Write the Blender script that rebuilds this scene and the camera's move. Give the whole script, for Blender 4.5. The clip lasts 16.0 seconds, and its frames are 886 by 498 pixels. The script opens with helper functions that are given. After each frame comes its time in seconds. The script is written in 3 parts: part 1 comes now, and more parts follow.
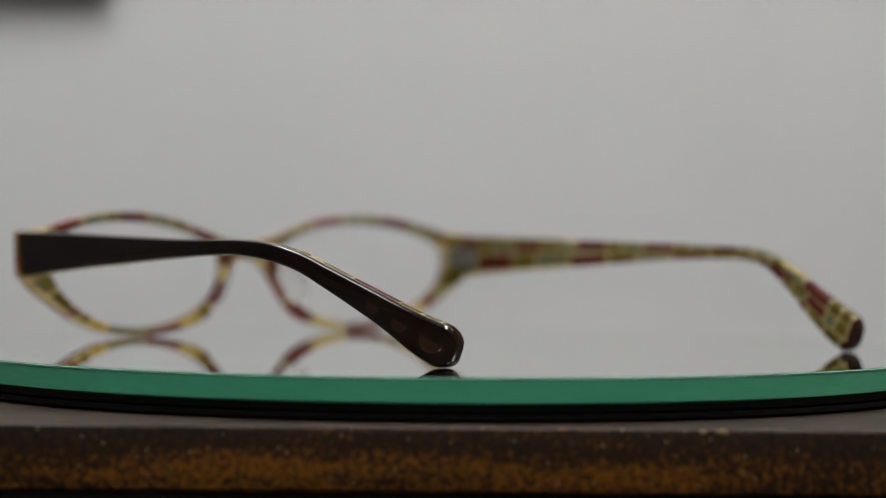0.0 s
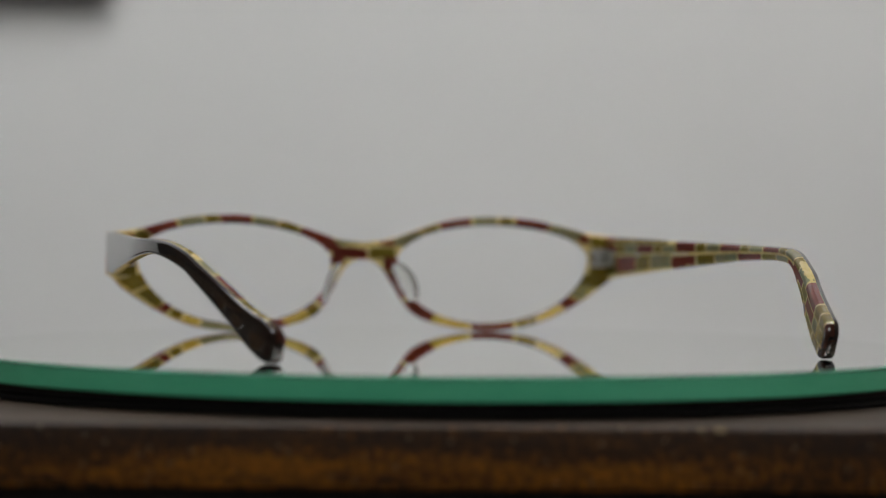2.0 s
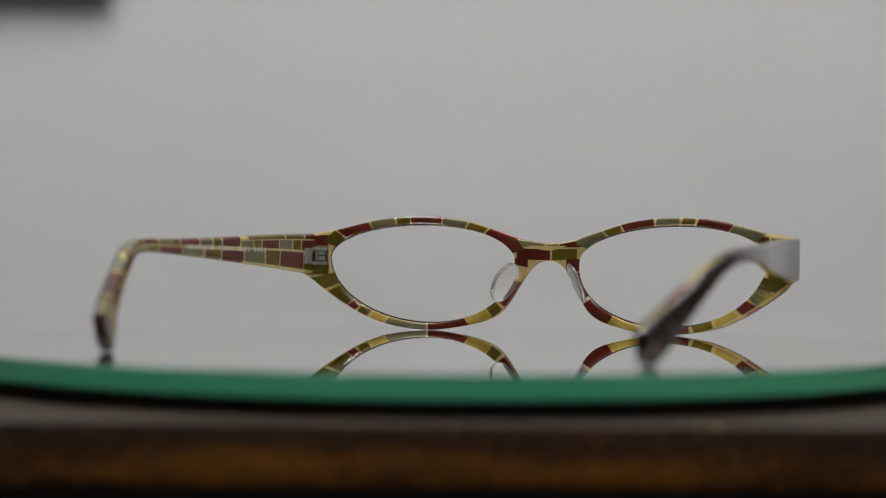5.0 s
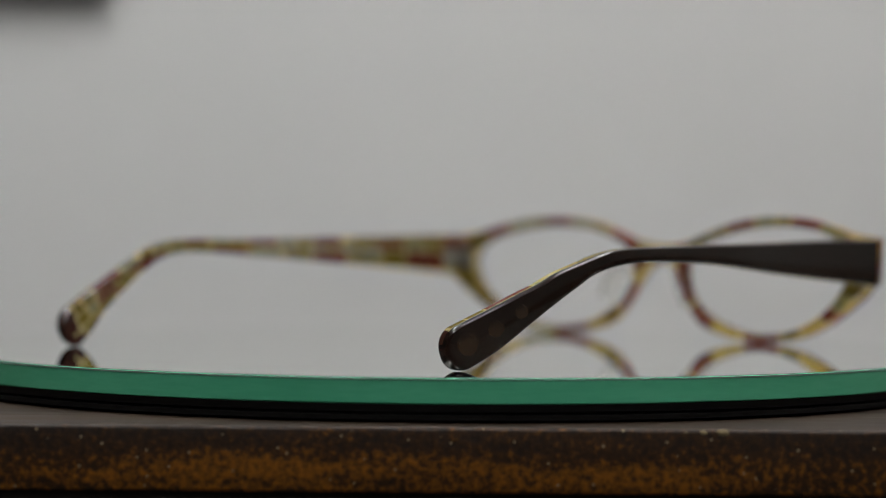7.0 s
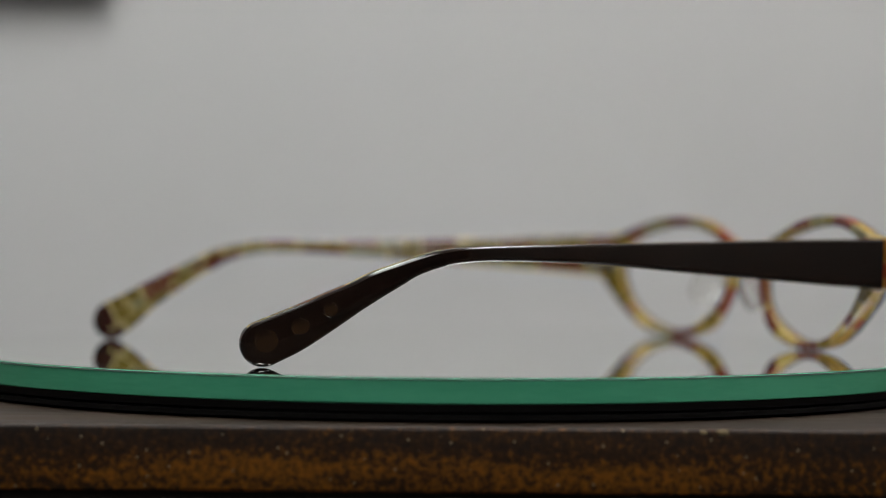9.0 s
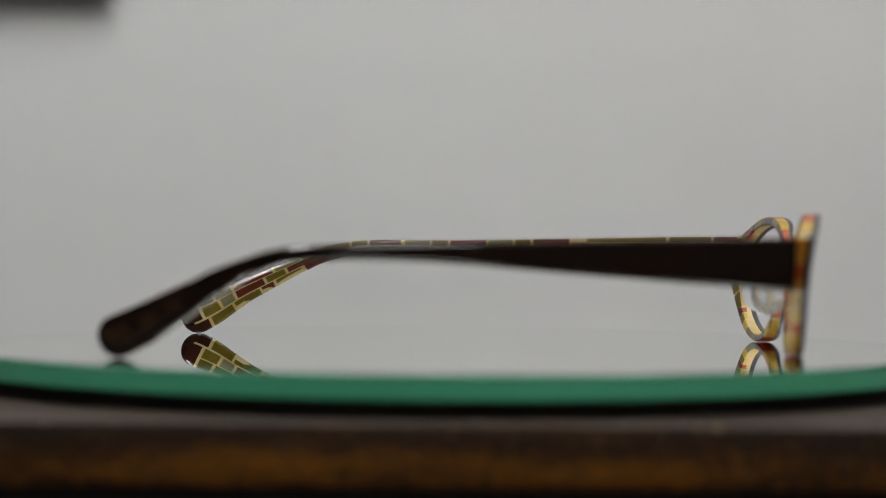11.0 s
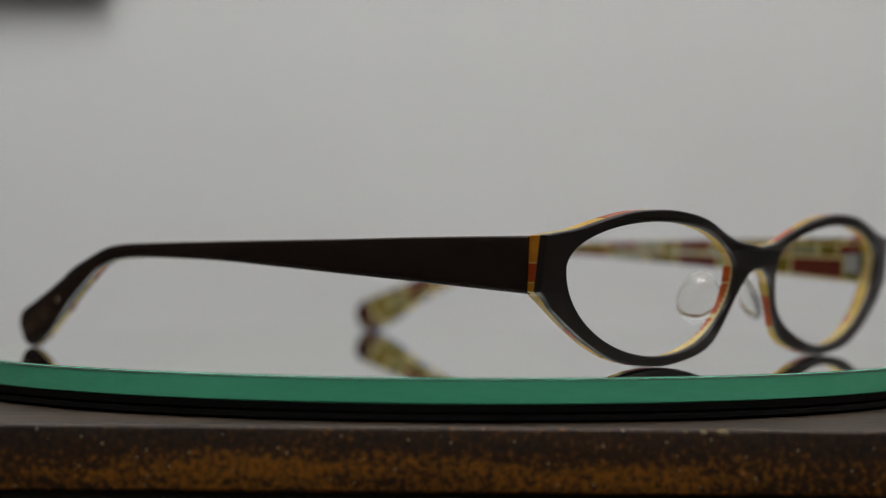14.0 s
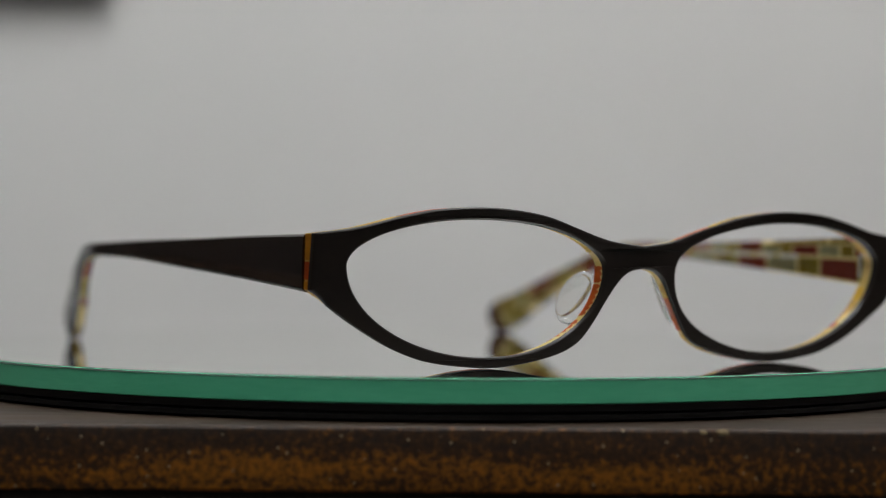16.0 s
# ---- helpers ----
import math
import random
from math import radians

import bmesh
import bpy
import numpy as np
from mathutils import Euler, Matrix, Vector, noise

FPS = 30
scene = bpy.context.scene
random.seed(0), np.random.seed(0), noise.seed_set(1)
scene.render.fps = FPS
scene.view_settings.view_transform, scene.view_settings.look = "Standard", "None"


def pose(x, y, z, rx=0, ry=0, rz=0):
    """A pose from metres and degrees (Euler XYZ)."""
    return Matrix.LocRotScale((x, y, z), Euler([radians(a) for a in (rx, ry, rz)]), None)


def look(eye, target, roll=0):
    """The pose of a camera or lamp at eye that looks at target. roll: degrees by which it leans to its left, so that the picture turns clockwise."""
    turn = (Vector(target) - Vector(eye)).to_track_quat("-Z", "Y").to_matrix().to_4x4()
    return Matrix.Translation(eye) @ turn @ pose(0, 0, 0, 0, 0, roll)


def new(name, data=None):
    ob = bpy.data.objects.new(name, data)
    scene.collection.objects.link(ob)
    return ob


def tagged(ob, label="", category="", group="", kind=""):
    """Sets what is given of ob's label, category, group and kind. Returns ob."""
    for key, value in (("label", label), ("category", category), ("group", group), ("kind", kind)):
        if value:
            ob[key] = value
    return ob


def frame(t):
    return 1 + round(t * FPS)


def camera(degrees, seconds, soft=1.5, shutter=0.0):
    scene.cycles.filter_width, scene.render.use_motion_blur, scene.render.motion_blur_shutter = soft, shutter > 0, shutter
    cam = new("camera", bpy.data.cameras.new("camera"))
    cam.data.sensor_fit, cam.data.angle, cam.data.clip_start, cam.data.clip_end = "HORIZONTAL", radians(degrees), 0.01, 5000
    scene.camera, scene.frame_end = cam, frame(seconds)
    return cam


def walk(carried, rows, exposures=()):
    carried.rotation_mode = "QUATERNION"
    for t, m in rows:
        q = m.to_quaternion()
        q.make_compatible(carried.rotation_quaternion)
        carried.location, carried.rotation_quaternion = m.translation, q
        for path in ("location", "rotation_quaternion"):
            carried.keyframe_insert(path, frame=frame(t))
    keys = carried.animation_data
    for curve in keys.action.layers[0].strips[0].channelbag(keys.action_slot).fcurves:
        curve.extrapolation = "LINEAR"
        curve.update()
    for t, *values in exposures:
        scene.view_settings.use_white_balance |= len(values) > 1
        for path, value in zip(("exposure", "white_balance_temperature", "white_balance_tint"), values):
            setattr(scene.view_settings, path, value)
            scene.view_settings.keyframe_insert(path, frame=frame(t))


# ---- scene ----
cam = camera(22.734, 16.0, soft=1.05)
EYE = (-0.0001, -0.51301, 0.02503)
PITCH, ROLL = 0.273, 0.465      # degrees

# The lens hunts between the near and the far parts of the frame: seconds and focus distance.
FOCUS = [(0, 0.438), (0.4, 0.442), (0.5, 0.462), (0.6, 0.53), (0.7, 0.58), (1.0, 0.588), (1.6, 0.58), (1.8, 0.55), (2.0, 0.49), (2.2, 0.486), (2.5, 0.484), (2.7, 0.52),
         (2.9, 0.58), (3.1, 0.588), (4.7, 0.588), (5.4, 0.57), (6.2, 0.44), (6.8, 0.42), (7.2, 0.424), (7.4, 0.475), (7.6, 0.53), (8.0, 0.528), (8.3, 0.505), (8.6, 0.455),
         (8.8, 0.425), (9.4, 0.425), (10.4, 0.5), (11.2, 0.572), (11.5, 0.57), (11.6, 0.475), (11.8, 0.446), (12.6, 0.442), (13.6, 0.432), (14.6, 0.42), (16.0, 0.425)]
BREATH = 0.0553                  # the lens moves this much forward for each metre that it focuses nearer
EXPOSURES = [(0, 0.0), (0.5, 0.03), (1.0, 0.07), (1.5, 0.05), (2.0, 0.0), (3.0, -0.04), (4.0, -0.07), (4.7, -0.07), (6.8, -0.06), (7.3, -0.04), (8.0, -0.02), (9.2, -0.08), (10.5, -0.04), (11.3, 0.05), (11.6, 0.04), (12.0, -0.02), (12.5, -0.03), (15.0, -0.02), (16.0, 0.0)]


def eye_at(d):
    return (EYE[0], EYE[1] + BREATH * (0.5 - d), EYE[2])


def aim(eye):
    return look(eye, (eye[0], eye[1] + 1, eye[2] - math.tan(radians(PITCH))), ROLL)


walk(cam, [(t, aim(eye_at(d))) for t, d in FOCUS], EXPOSURES)
focus_point = new("focus_point")
walk(focus_point, [(t, pose(EYE[0], EYE[1] + d, EYE[2])) for t, d in FOCUS])
cam.data.dof.use_dof = True
cam.data.dof.focus_object = focus_point
cam.data.dof.aperture_fstop = cam.data.lens / 10.0      # a 10 mm wide opening

TURN_RATE = -11.929      # degrees a second
TURN_START = 42.144       # degrees at the start

# ---- world and exposure ----
world = bpy.data.worlds.new("room_air")
world.use_nodes = True
world.node_tree.nodes["Background"].inputs["Color"].default_value = (0.5, 0.5, 0.5, 1)
world.node_tree.nodes["Background"].inputs["Strength"].default_value = 0.05
scene.world = world
LAMP = 26.0               # strength of the ceiling panels

RW, RX, RY0, RY1, RZ0, RZ1 = 1.3, 1.58, -2.3, 1.2, -0.79, 1.75      # the room
TOP = -0.0083                                              # the table's top

# ---- materials ----
def nodes_of(mat):
    mat.use_nodes = True
    nt = mat.node_tree
    return nt, nt.nodes["Principled BSDF"]


def rgb(r, g, b):
    """Linear colour from screen values 0 to 255."""
    f = lambda c: (c / 255 / 12.92) if c < 10 else ((c / 255 + 0.055) / 1.055) ** 2.4
    return (f(r), f(g), f(b), 1)


def surface(name, a, b, scale, rough=0.4, metal=0.0, bump=0.0, bump_scale=None, coat=0.0, stretch=(1, 1, 1), through_light=None, spread=0.12, vary=0.25):
    """Two colours mixed by noise at two scales, uneven gloss and fine relief."""
    mat = bpy.data.materials.new(name)
    nt, bs = nodes_of(mat)
    add = nt.nodes.new
    co = add("ShaderNodeTexCoord")
    mp = add("ShaderNodeMapping")
    mp.inputs["Scale"].default_value = stretch
    nt.links.new(co.outputs["Object"], mp.inputs["Vector"])
    n1, n2 = add("ShaderNodeTexNoise"), add("ShaderNodeTexNoise")
    for n, s, d in ((n1, scale, 6), (n2, scale * 7.3, 4)):
        n.inputs["Scale"].default_value, n.inputs["Detail"].default_value = s, d
        nt.links.new(mp.outputs[0], n.inputs["Vector"])
    mx = add("ShaderNodeMath")
    mx.operation = "MULTIPLY_ADD"
    mx.inputs[1].default_value = 0.35
    nt.links.new(n2.outputs["Fac"], mx.inputs[0])
    sc = add("ShaderNodeMath")
    sc.operation = "MULTIPLY"
    sc.inputs[1].default_value = 0.65
    nt.links.new(n1.outputs["Fac"], sc.inputs[0])
    nt.links.new(sc.outputs[0], mx.inputs[2])
    ramp = add("ShaderNodeValToRGB")
    ramp.color_ramp.elements[0].position, ramp.color_ramp.elements[1].position = 0.5 - spread, 0.5 + spread
    ramp.color_ramp.elements[0].color, ramp.color_ramp.elements[1].color = a, b
    nt.links.new(mx.outputs[0], ramp.inputs[0])
    nt.links.new(ramp.outputs[0], bs.inputs["Base Color"])
    rr = add("ShaderNodeMapRange")
    rr.inputs[3].default_value, rr.inputs[4].default_value = rough * (1 - vary), rough * (1 + vary)
    nt.links.new(n2.outputs["Fac"], rr.inputs[0])
    nt.links.new(rr.outputs[0], bs.inputs["Roughness"])
    bs.inputs["Metallic"].default_value = metal
    bs.inputs["Coat Weight"].default_value = coat
    bs.inputs["Coat Roughness"].default_value = 0.06
    if through_light:
        oi, va, hs = add("ShaderNodeObjectInfo"), add("ShaderNodeMapRange"), add("ShaderNodeHueSaturation")
        va.inputs[3].default_value, va.inputs[4].default_value = 0.78, 1.18
        nt.links.new(oi.outputs["Random"], va.inputs[0])
        nt.links.new(va.outputs[0], hs.inputs["Value"])
        nt.links.new(ramp.outputs[0], hs.inputs["Color"])
        nt.links.new(hs.outputs[0], bs.inputs["Base Color"])
        tr, mix = add("ShaderNodeBsdfTranslucent"), add("ShaderNodeMixShader")
        tr.inputs["Color"].default_value = through_light
        mix.inputs[0].default_value = 0.42
        nt.links.new(bs.outputs[0], mix.inputs[1])
        nt.links.new(tr.outputs[0], mix.inputs[2])
        nt.links.new(mix.outputs[0], nt.nodes["Material Output"].inputs["Surface"])
    if bump:
        bp, n3 = add("ShaderNodeBump"), add("ShaderNodeTexNoise")
        n3.inputs["Scale"].default_value = bump_scale or scale * 5
        n3.inputs["Detail"].default_value = 5
        nt.links.new(mp.outputs[0], n3.inputs["Vector"])
        nt.links.new(n3.outputs["Fac"], bp.inputs["Height"])
        bp.inputs["Strength"].default_value, bp.inputs["Distance"].default_value = bump, 0.0004
        nt.links.new(bp.outputs[0], bs.inputs["Normal"])
    return mat


BROWN = surface("brown_acetate", rgb(17, 10, 7), rgb(34, 20, 13), 150, 0.1, coat=0.3, spread=0.2, vary=0.06)
BLACK = surface("black_acetate", rgb(24, 19, 17), rgb(32, 26, 22), 90, 0.38, spread=0.2, vary=0.04)
BLACK.node_tree.nodes["Principled BSDF"].inputs["IOR"].default_value = 1.34
AMBER = surface("amber_acetate", rgb(36, 24, 13), rgb(52, 35, 19), 200, 0.15, coat=0.5)
CREAM = surface("cream_acetate", rgb(196, 178, 110), rgb(220, 206, 152), 330, 0.22, coat=0.1, through_light=rgb(240, 196, 90))
RED = surface("red_brown_acetate", rgb(72, 34, 27), rgb(99, 48, 38), 330, 0.16, coat=0.5, through_light=rgb(168, 72, 34))
OLIVE = surface("olive_acetate", rgb(80, 71, 22), rgb(110, 100, 38), 330, 0.16, coat=0.5, through_light=rgb(170, 138, 34))
GREY = surface("grey_green_acetate", rgb(88, 88, 66), rgb(124, 124, 98), 330, 0.16, coat=0.5, through_light=rgb(180, 168, 96))
YELLOW = surface("yellow_acetate", rgb(158, 142, 58), rgb(190, 176, 98), 330, 0.16, coat=0.5, through_light=rgb(232, 186, 60))
# HONEY, ORANGE, TOFFEE: light glowing in the acetate's edges, put into brighter colour
HONEY = surface("honey_glow_acetate", rgb(184, 142, 32), rgb(214, 184, 76), 420, 0.3, through_light=rgb(240, 200, 56))
ORANGE = surface("orange_red_glow_acetate", rgb(136, 56, 16), rgb(184, 94, 30), 420, 0.3, through_light=rgb(236, 108, 34))
MAROON = surface("dark_maroon_acetate", rgb(44, 22, 16), rgb(62, 32, 22), 330, 0.16, coat=0.5, through_light=rgb(92, 42, 26))
TOFFEE = surface("toffee_glow_acetate", rgb(164, 110, 24), rgb(192, 140, 46), 420, 0.3, through_light=rgb(232, 156, 42))
WALLS = {RED: ORANGE, OLIVE: HONEY, GREY: HONEY, YELLOW: HONEY, CREAM: HONEY}
PRINT = surface("pale_print", rgb(190, 180, 160), rgb(210, 202, 186), 300, 0.4)
STEEL = surface("nickel_silver", rgb(186, 184, 178), rgb(206, 204, 198), 300, 0.42, metal=1.0)
NICKEL = surface("tarnished_nickel", rgb(96, 84, 64), rgb(128, 116, 94), 400, 0.4, metal=0.7)
RUBBER = surface("black_plastic", rgb(18, 17, 17), rgb(24, 23, 22), 120, 0.6, bump=0.1)
GREEN = surface("green_glass_edge", rgb(86, 188, 146), rgb(96, 198, 156), 30, 0.22, coat=0.3, bump=0.05, stretch=(1, 1, 6))
ARRIS = surface("ground_glass_arris", rgb(44, 58, 52), rgb(58, 72, 66), 200, 0.85)
ARRIS.node_tree.nodes["Principled BSDF"].inputs["IOR"].default_value = 1.1
WALL = surface("grey_wall_paint", rgb(210, 210, 209), rgb(216, 216, 215), 1.3, 0.85, bump=0.15, bump_scale=180)
PLASTER = surface("white_ceiling_paint", rgb(222, 221, 218), rgb(230, 229, 226), 2.0, 0.9)
FLOOR = surface("grey_floor", rgb(72, 68, 64), rgb(90, 86, 80), 3.0, 0.6)
# tones of the unseen walls, set by what the temples should reflect
GLOOM = surface("unseen_wall_dark", rgb(50, 48, 47), rgb(58, 56, 54), 1.3, 0.85)
DUSK = surface("unseen_wall_mid_grey", rgb(112, 110, 107), rgb(122, 120, 116), 1.3, 0.85)
DARK = surface("charcoal_paint", rgb(60, 60, 62), rgb(74, 74, 76), 8, 0.6)
WOOD_TOP = surface("grey_brown_top_wood", rgb(32, 23, 16), rgb(52, 40, 29), 60, 0.6, bump=0.2, stretch=(0.2, 1, 1))
for plain in (WOOD_TOP, RUBBER):
    plain.node_tree.nodes["Principled BSDF"].inputs["IOR"].default_value = 1.25
CHIP = surface("pale_bare_wood", rgb(104, 88, 56), rgb(130, 114, 78), 900, 0.7)
SHADE = surface("shade_dark_wood", rgb(24, 18, 14), rgb(34, 26, 19), 30, 0.6, stretch=(1, 6, 6))


def mirror_material():
    mat = bpy.data.materials.new("silvered_mirror")
    nt, bs = nodes_of(mat)
    bs.inputs["Metallic"].default_value = 1.0
    bs.inputs["Roughness"].default_value = 0.004
    bs.inputs["Base Color"].default_value = rgb(225, 228, 223)
    return mat


def clear_material():
    mat = bpy.data.materials.new("clear_acetate")
    nt, bs = nodes_of(mat)
    bs.inputs["Base Color"].default_value = (0.93, 0.92, 0.9, 1)
    bs.inputs["Transmission Weight"].default_value = 0.9
    bs.inputs["Roughness"].default_value = 0.08
    bs.inputs["IOR"].default_value = 1.4
    return mat


def wood_material():
    """Dark stained board: rubbed orange-brown patches and pale specks of dust and chips."""
    mat = bpy.data.materials.new("dark_worn_wood")
    nt, bs = nodes_of(mat)
    add, link = nt.nodes.new, nt.links.new
    co = add("ShaderNodeTexCoord")
    mp = add("ShaderNodeMapping")
    mp.inputs["Scale"].default_value = (0.16, 0.6, 1.2)
    link(co.outputs["Object"], mp.inputs["Vector"])
    big, fine = add("ShaderNodeTexNoise"), add("ShaderNodeTexNoise")
    for n, s in ((big, 110), (fine, 760)):
        n.inputs["Scale"].default_value, n.inputs["Detail"].default_value = s, 8
        n.inputs["Roughness"].default_value = 0.65
    link(mp.outputs[0], big.inputs["Vector"])
    link(co.outputs["Object"], fine.inputs["Vector"])
    ma = add("ShaderNodeMath")
    ma.operation = "MULTIPLY_ADD"
    ma.inputs[1].default_value = 0.65
    link(fine.outputs["Fac"], ma.inputs[0])
    mb = add("ShaderNodeMath")
    mb.operation = "MULTIPLY"
    mb.inputs[1].default_value = 0.42
    link(big.outputs["Fac"], mb.inputs[0])
    link(mb.outputs[0], ma.inputs[2])
    ramp = add("ShaderNodeValToRGB")
    e = ramp.color_ramp.elements
    e[0].position, e[0].color = 0.42, rgb(33, 22, 14)
    e[1].position, e[1].color = 0.68, rgb(146, 90, 20)
    mid = e.new(0.54)
    mid.color = rgb(62, 39, 15)
    # the rubbed band lies below the rounded top arris
    xyz, band, rub = add("ShaderNodeSeparateXYZ"), add("ShaderNodeMapRange"), add("ShaderNodeMath")
    link(co.outputs["Object"], xyz.inputs[0])
    link(xyz.outputs["Z"], band.inputs[0])
    band.inputs[1].default_value, band.inputs[2].default_value = TOP - RZ0 - 0.0075, TOP - RZ0 - 0.0015
    band.inputs[3].default_value, band.inputs[4].default_value = 0.05, -0.07
    rub.operation = "ADD"
    link(ma.outputs[0], rub.inputs[0])
    link(band.outputs[0], rub.inputs[1])
    link(rub.outputs[0], ramp.inputs[0])
    vo = add("ShaderNodeTexVoronoi")
    vo.inputs["Scale"].default_value = 520
    link(co.outputs["Object"], vo.inputs["Vector"])
    lt = add("ShaderNodeMath")
    lt.operation = "LESS_THAN"
    lt.inputs[1].default_value = 0.13
    link(vo.outputs["Distance"], lt.inputs[0])
    gate = add("ShaderNodeMath")
    gate.operation = "GREATER_THAN"
    gate.inputs[1].default_value = 0.62
    sep = add("ShaderNodeSeparateColor")
    link(vo.outputs["Color"], sep.inputs[0])
    link(sep.outputs[0], gate.inputs[0])
    both = add("ShaderNodeMath")
    both.operation = "MULTIPLY"
    link(lt.outputs[0], both.inputs[0])
    link(gate.outputs[0], both.inputs[1])
    mix = add("ShaderNodeMix")
    mix.data_type = "RGBA"
    mix.inputs[7].default_value = rgb(150, 132, 104)
    link(both.outputs[0], mix.inputs[0])
    link(ramp.outputs[0], mix.inputs[6])
    link(mix.outputs[2], bs.inputs["Base Color"])
    bs.inputs["Roughness"].default_value = 0.55
    bs.inputs["Specular IOR Level"].default_value = 0.3
    bp = add("ShaderNodeBump")
    bp.inputs["Strength"].default_value, bp.inputs["Distance"].default_value = 0.5, 0.0005
    link(fine.outputs["Fac"], bp.inputs["Height"])
    link(bp.outputs[0], bs.inputs["Normal"])
    return mat


def glow_material(name, tint):
    mat = bpy.data.materials.new(name)
    nt, bs = nodes_of(mat)
    bs.inputs["Base Color"].default_value = (0.9, 0.9, 0.9, 1)
    bs.inputs["Emission Color"].default_value = tint
    bs.inputs["Emission Strength"].default_value = LAMP
    return mat


MIRROR, CLEAR, WOOD, GLOW = mirror_material(), clear_material(), wood_material(), glow_material("lit_diffuser", (1.0, 0.99, 0.98, 1))
GLOW_COOL = glow_material("lit_diffuser_cool", (0.967, 0.99, 0.985, 1))
GLOW_WARM = glow_material("lit_diffuser_warm", (1.015, 0.98, 0.975, 1))


# ---- mesh helpers ----
def finish(bm, name, mat, smooth=40):
    bmesh.ops.recalc_face_normals(bm, faces=bm.faces)
    me = bpy.data.meshes.new(name)
    bm.to_mesh(me)
    bm.free()
    me.materials.append(mat)
    if smooth:
        me.polygons.foreach_set("use_smooth", [True] * len(me.polygons))
        me.set_sharp_from_angle(angle=radians(smooth))
    return me


def part(name, bm, mat, parent=None, label="", smooth=40):
    ob = new(name, finish(bm, name, mat, smooth))
    ob.parent = parent
    if label:
        tagged(ob, label)
    return ob


def block(x0, x1, y0, y1, z0, z1, bevel=0.0, seg=2):
    bm = bmesh.new()
    bmesh.ops.create_cube(bm, size=1)
    for v in bm.verts:
        v.co = ((x0 + x1) / 2 + v.co.x * (x1 - x0), (y0 + y1) / 2 + v.co.y * (y1 - y0), (z0 + z1) / 2 + v.co.z * (z1 - z0))
    if bevel:
        bmesh.ops.bevel(bm, geom=bm.edges[:], offset=bevel, segments=seg, affect="EDGES", profile=0.5)
    return bm


def lathe(profile, n=192):
    """A solid of revolution about z from (radius, height) pairs; a radius of 0 closes an end."""
    bm = bmesh.new()
    rings = []
    for r, z in profile:
        if r == 0:
            rings.append([bm.verts.new((0, 0, z))])
        else:
            rings.append([bm.verts.new((r * math.cos(2 * math.pi * i / n), r * math.sin(2 * math.pi * i / n), z)) for i in range(n)])
    for a, b in zip(rings, rings[1:]):
        for i in range(n):
            j = (i + 1) % n
            if len(a) == 1:
                bm.faces.new((a[0], b[i], b[j]))
            elif len(b) == 1:
                bm.faces.new((a[i], a[j], b[0]))
            else:
                bm.faces.new((a[i], a[j], b[j], b[i]))
    return bm


def spline(pts, per=10):
    """A smooth line through the control points (Catmull-Rom), open."""
    p = [np.array(q, float) for q in pts]
    p = [2 * p[0] - p[1]] + p + [2 * p[-1] - p[-2]]
    out = []
    for i in range(1, len(p) - 2):
        for k in range(per):
            t = k / per
            a, b, c, d = p[i - 1:i + 3]
            out.append(0.5 * (2 * b + (c - a) * t + (2 * a - 5 * b + 4 * c - d) * t * t + (3 * b - a - 3 * c + d) * t ** 3))
    return out + [p[-2]]


# ---- the room ----


def wall(name, mat, *dims):
    ob = new(name, finish(block(*dims), name, mat, 0))
    return tagged(ob, "plain light grey painted wall" if mat is WALL else "unseen wall added to shape reflections", "wall", kind="structure")


wall("wall_north", WALL, -RW, RX, RY1, RY1 + 0.1, RZ0, RZ1)
# south, east and west walls are added out of view to shape reflections
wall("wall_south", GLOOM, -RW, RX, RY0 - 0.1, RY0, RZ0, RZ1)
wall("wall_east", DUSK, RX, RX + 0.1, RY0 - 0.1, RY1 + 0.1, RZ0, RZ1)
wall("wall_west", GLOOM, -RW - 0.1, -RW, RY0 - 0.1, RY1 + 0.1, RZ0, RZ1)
tagged(new("floor", finish(block(-RW - 0.1, RX + 0.1, RY0 - 0.1, RY1 + 0.1, RZ0 - 0.1, RZ0), "floor", FLOOR, 0)), "plain grey floor of the room", "floor", kind="structure")
tagged(new("ceiling", finish(block(-RW - 0.1, RX + 0.1, RY0 - 0.1, RY1 + 0.1, RZ1, RZ1 + 0.1), "ceiling", PLASTER, 0)), "white painted ceiling", "ceiling", kind="structure")


def ceiling_light(x, y, w, d, glow):
    ob = tagged(new("ceiling_light"), "white ceiling light with a lit flat diffuser", "ceiling light", "ceiling lights")
    ob.location = (x, y, RZ1)
    frame_bm = block(-w / 2 - 0.03, w / 2 + 0.03, -d / 2 - 0.03, d / 2 + 0.03, -0.04, 0.0, 0.004)
    part("housing", frame_bm, PLASTER, ob)
    part("diffuser", block(-w / 2, w / 2, -d / 2, d / 2, -0.052, -0.0405, 0.002), glow, ob, "lit white diffuser")
    return ob


ceiling_light(-0.45, 0.2, 0.22, 1.2, GLOW_COOL)
ceiling_light(0.55, 0.2, 0.22, 1.2, GLOW_WARM)
ceiling_light(0.05, -1.45, 0.45, 0.45, GLOW)


def wall_shelf():
    ob = tagged(new("wall_shelf"), "dark grey board on the wall, out of focus", "shelf")
    ob.location = (-0.55, RY1, 0.2115)
    part("board", block(-0.293, 0.293, -0.016, -0.0005, 0, 0.018, 0.002), DARK, ob)
    for x in (-0.2, 0.2):
        part("bracket", block(x - 0.008, x + 0.008, -0.014, -0.0005, 0.0185, 0.07, 0.002), DARK, ob)
    return ob


wall_shelf()

# ---- the table ----


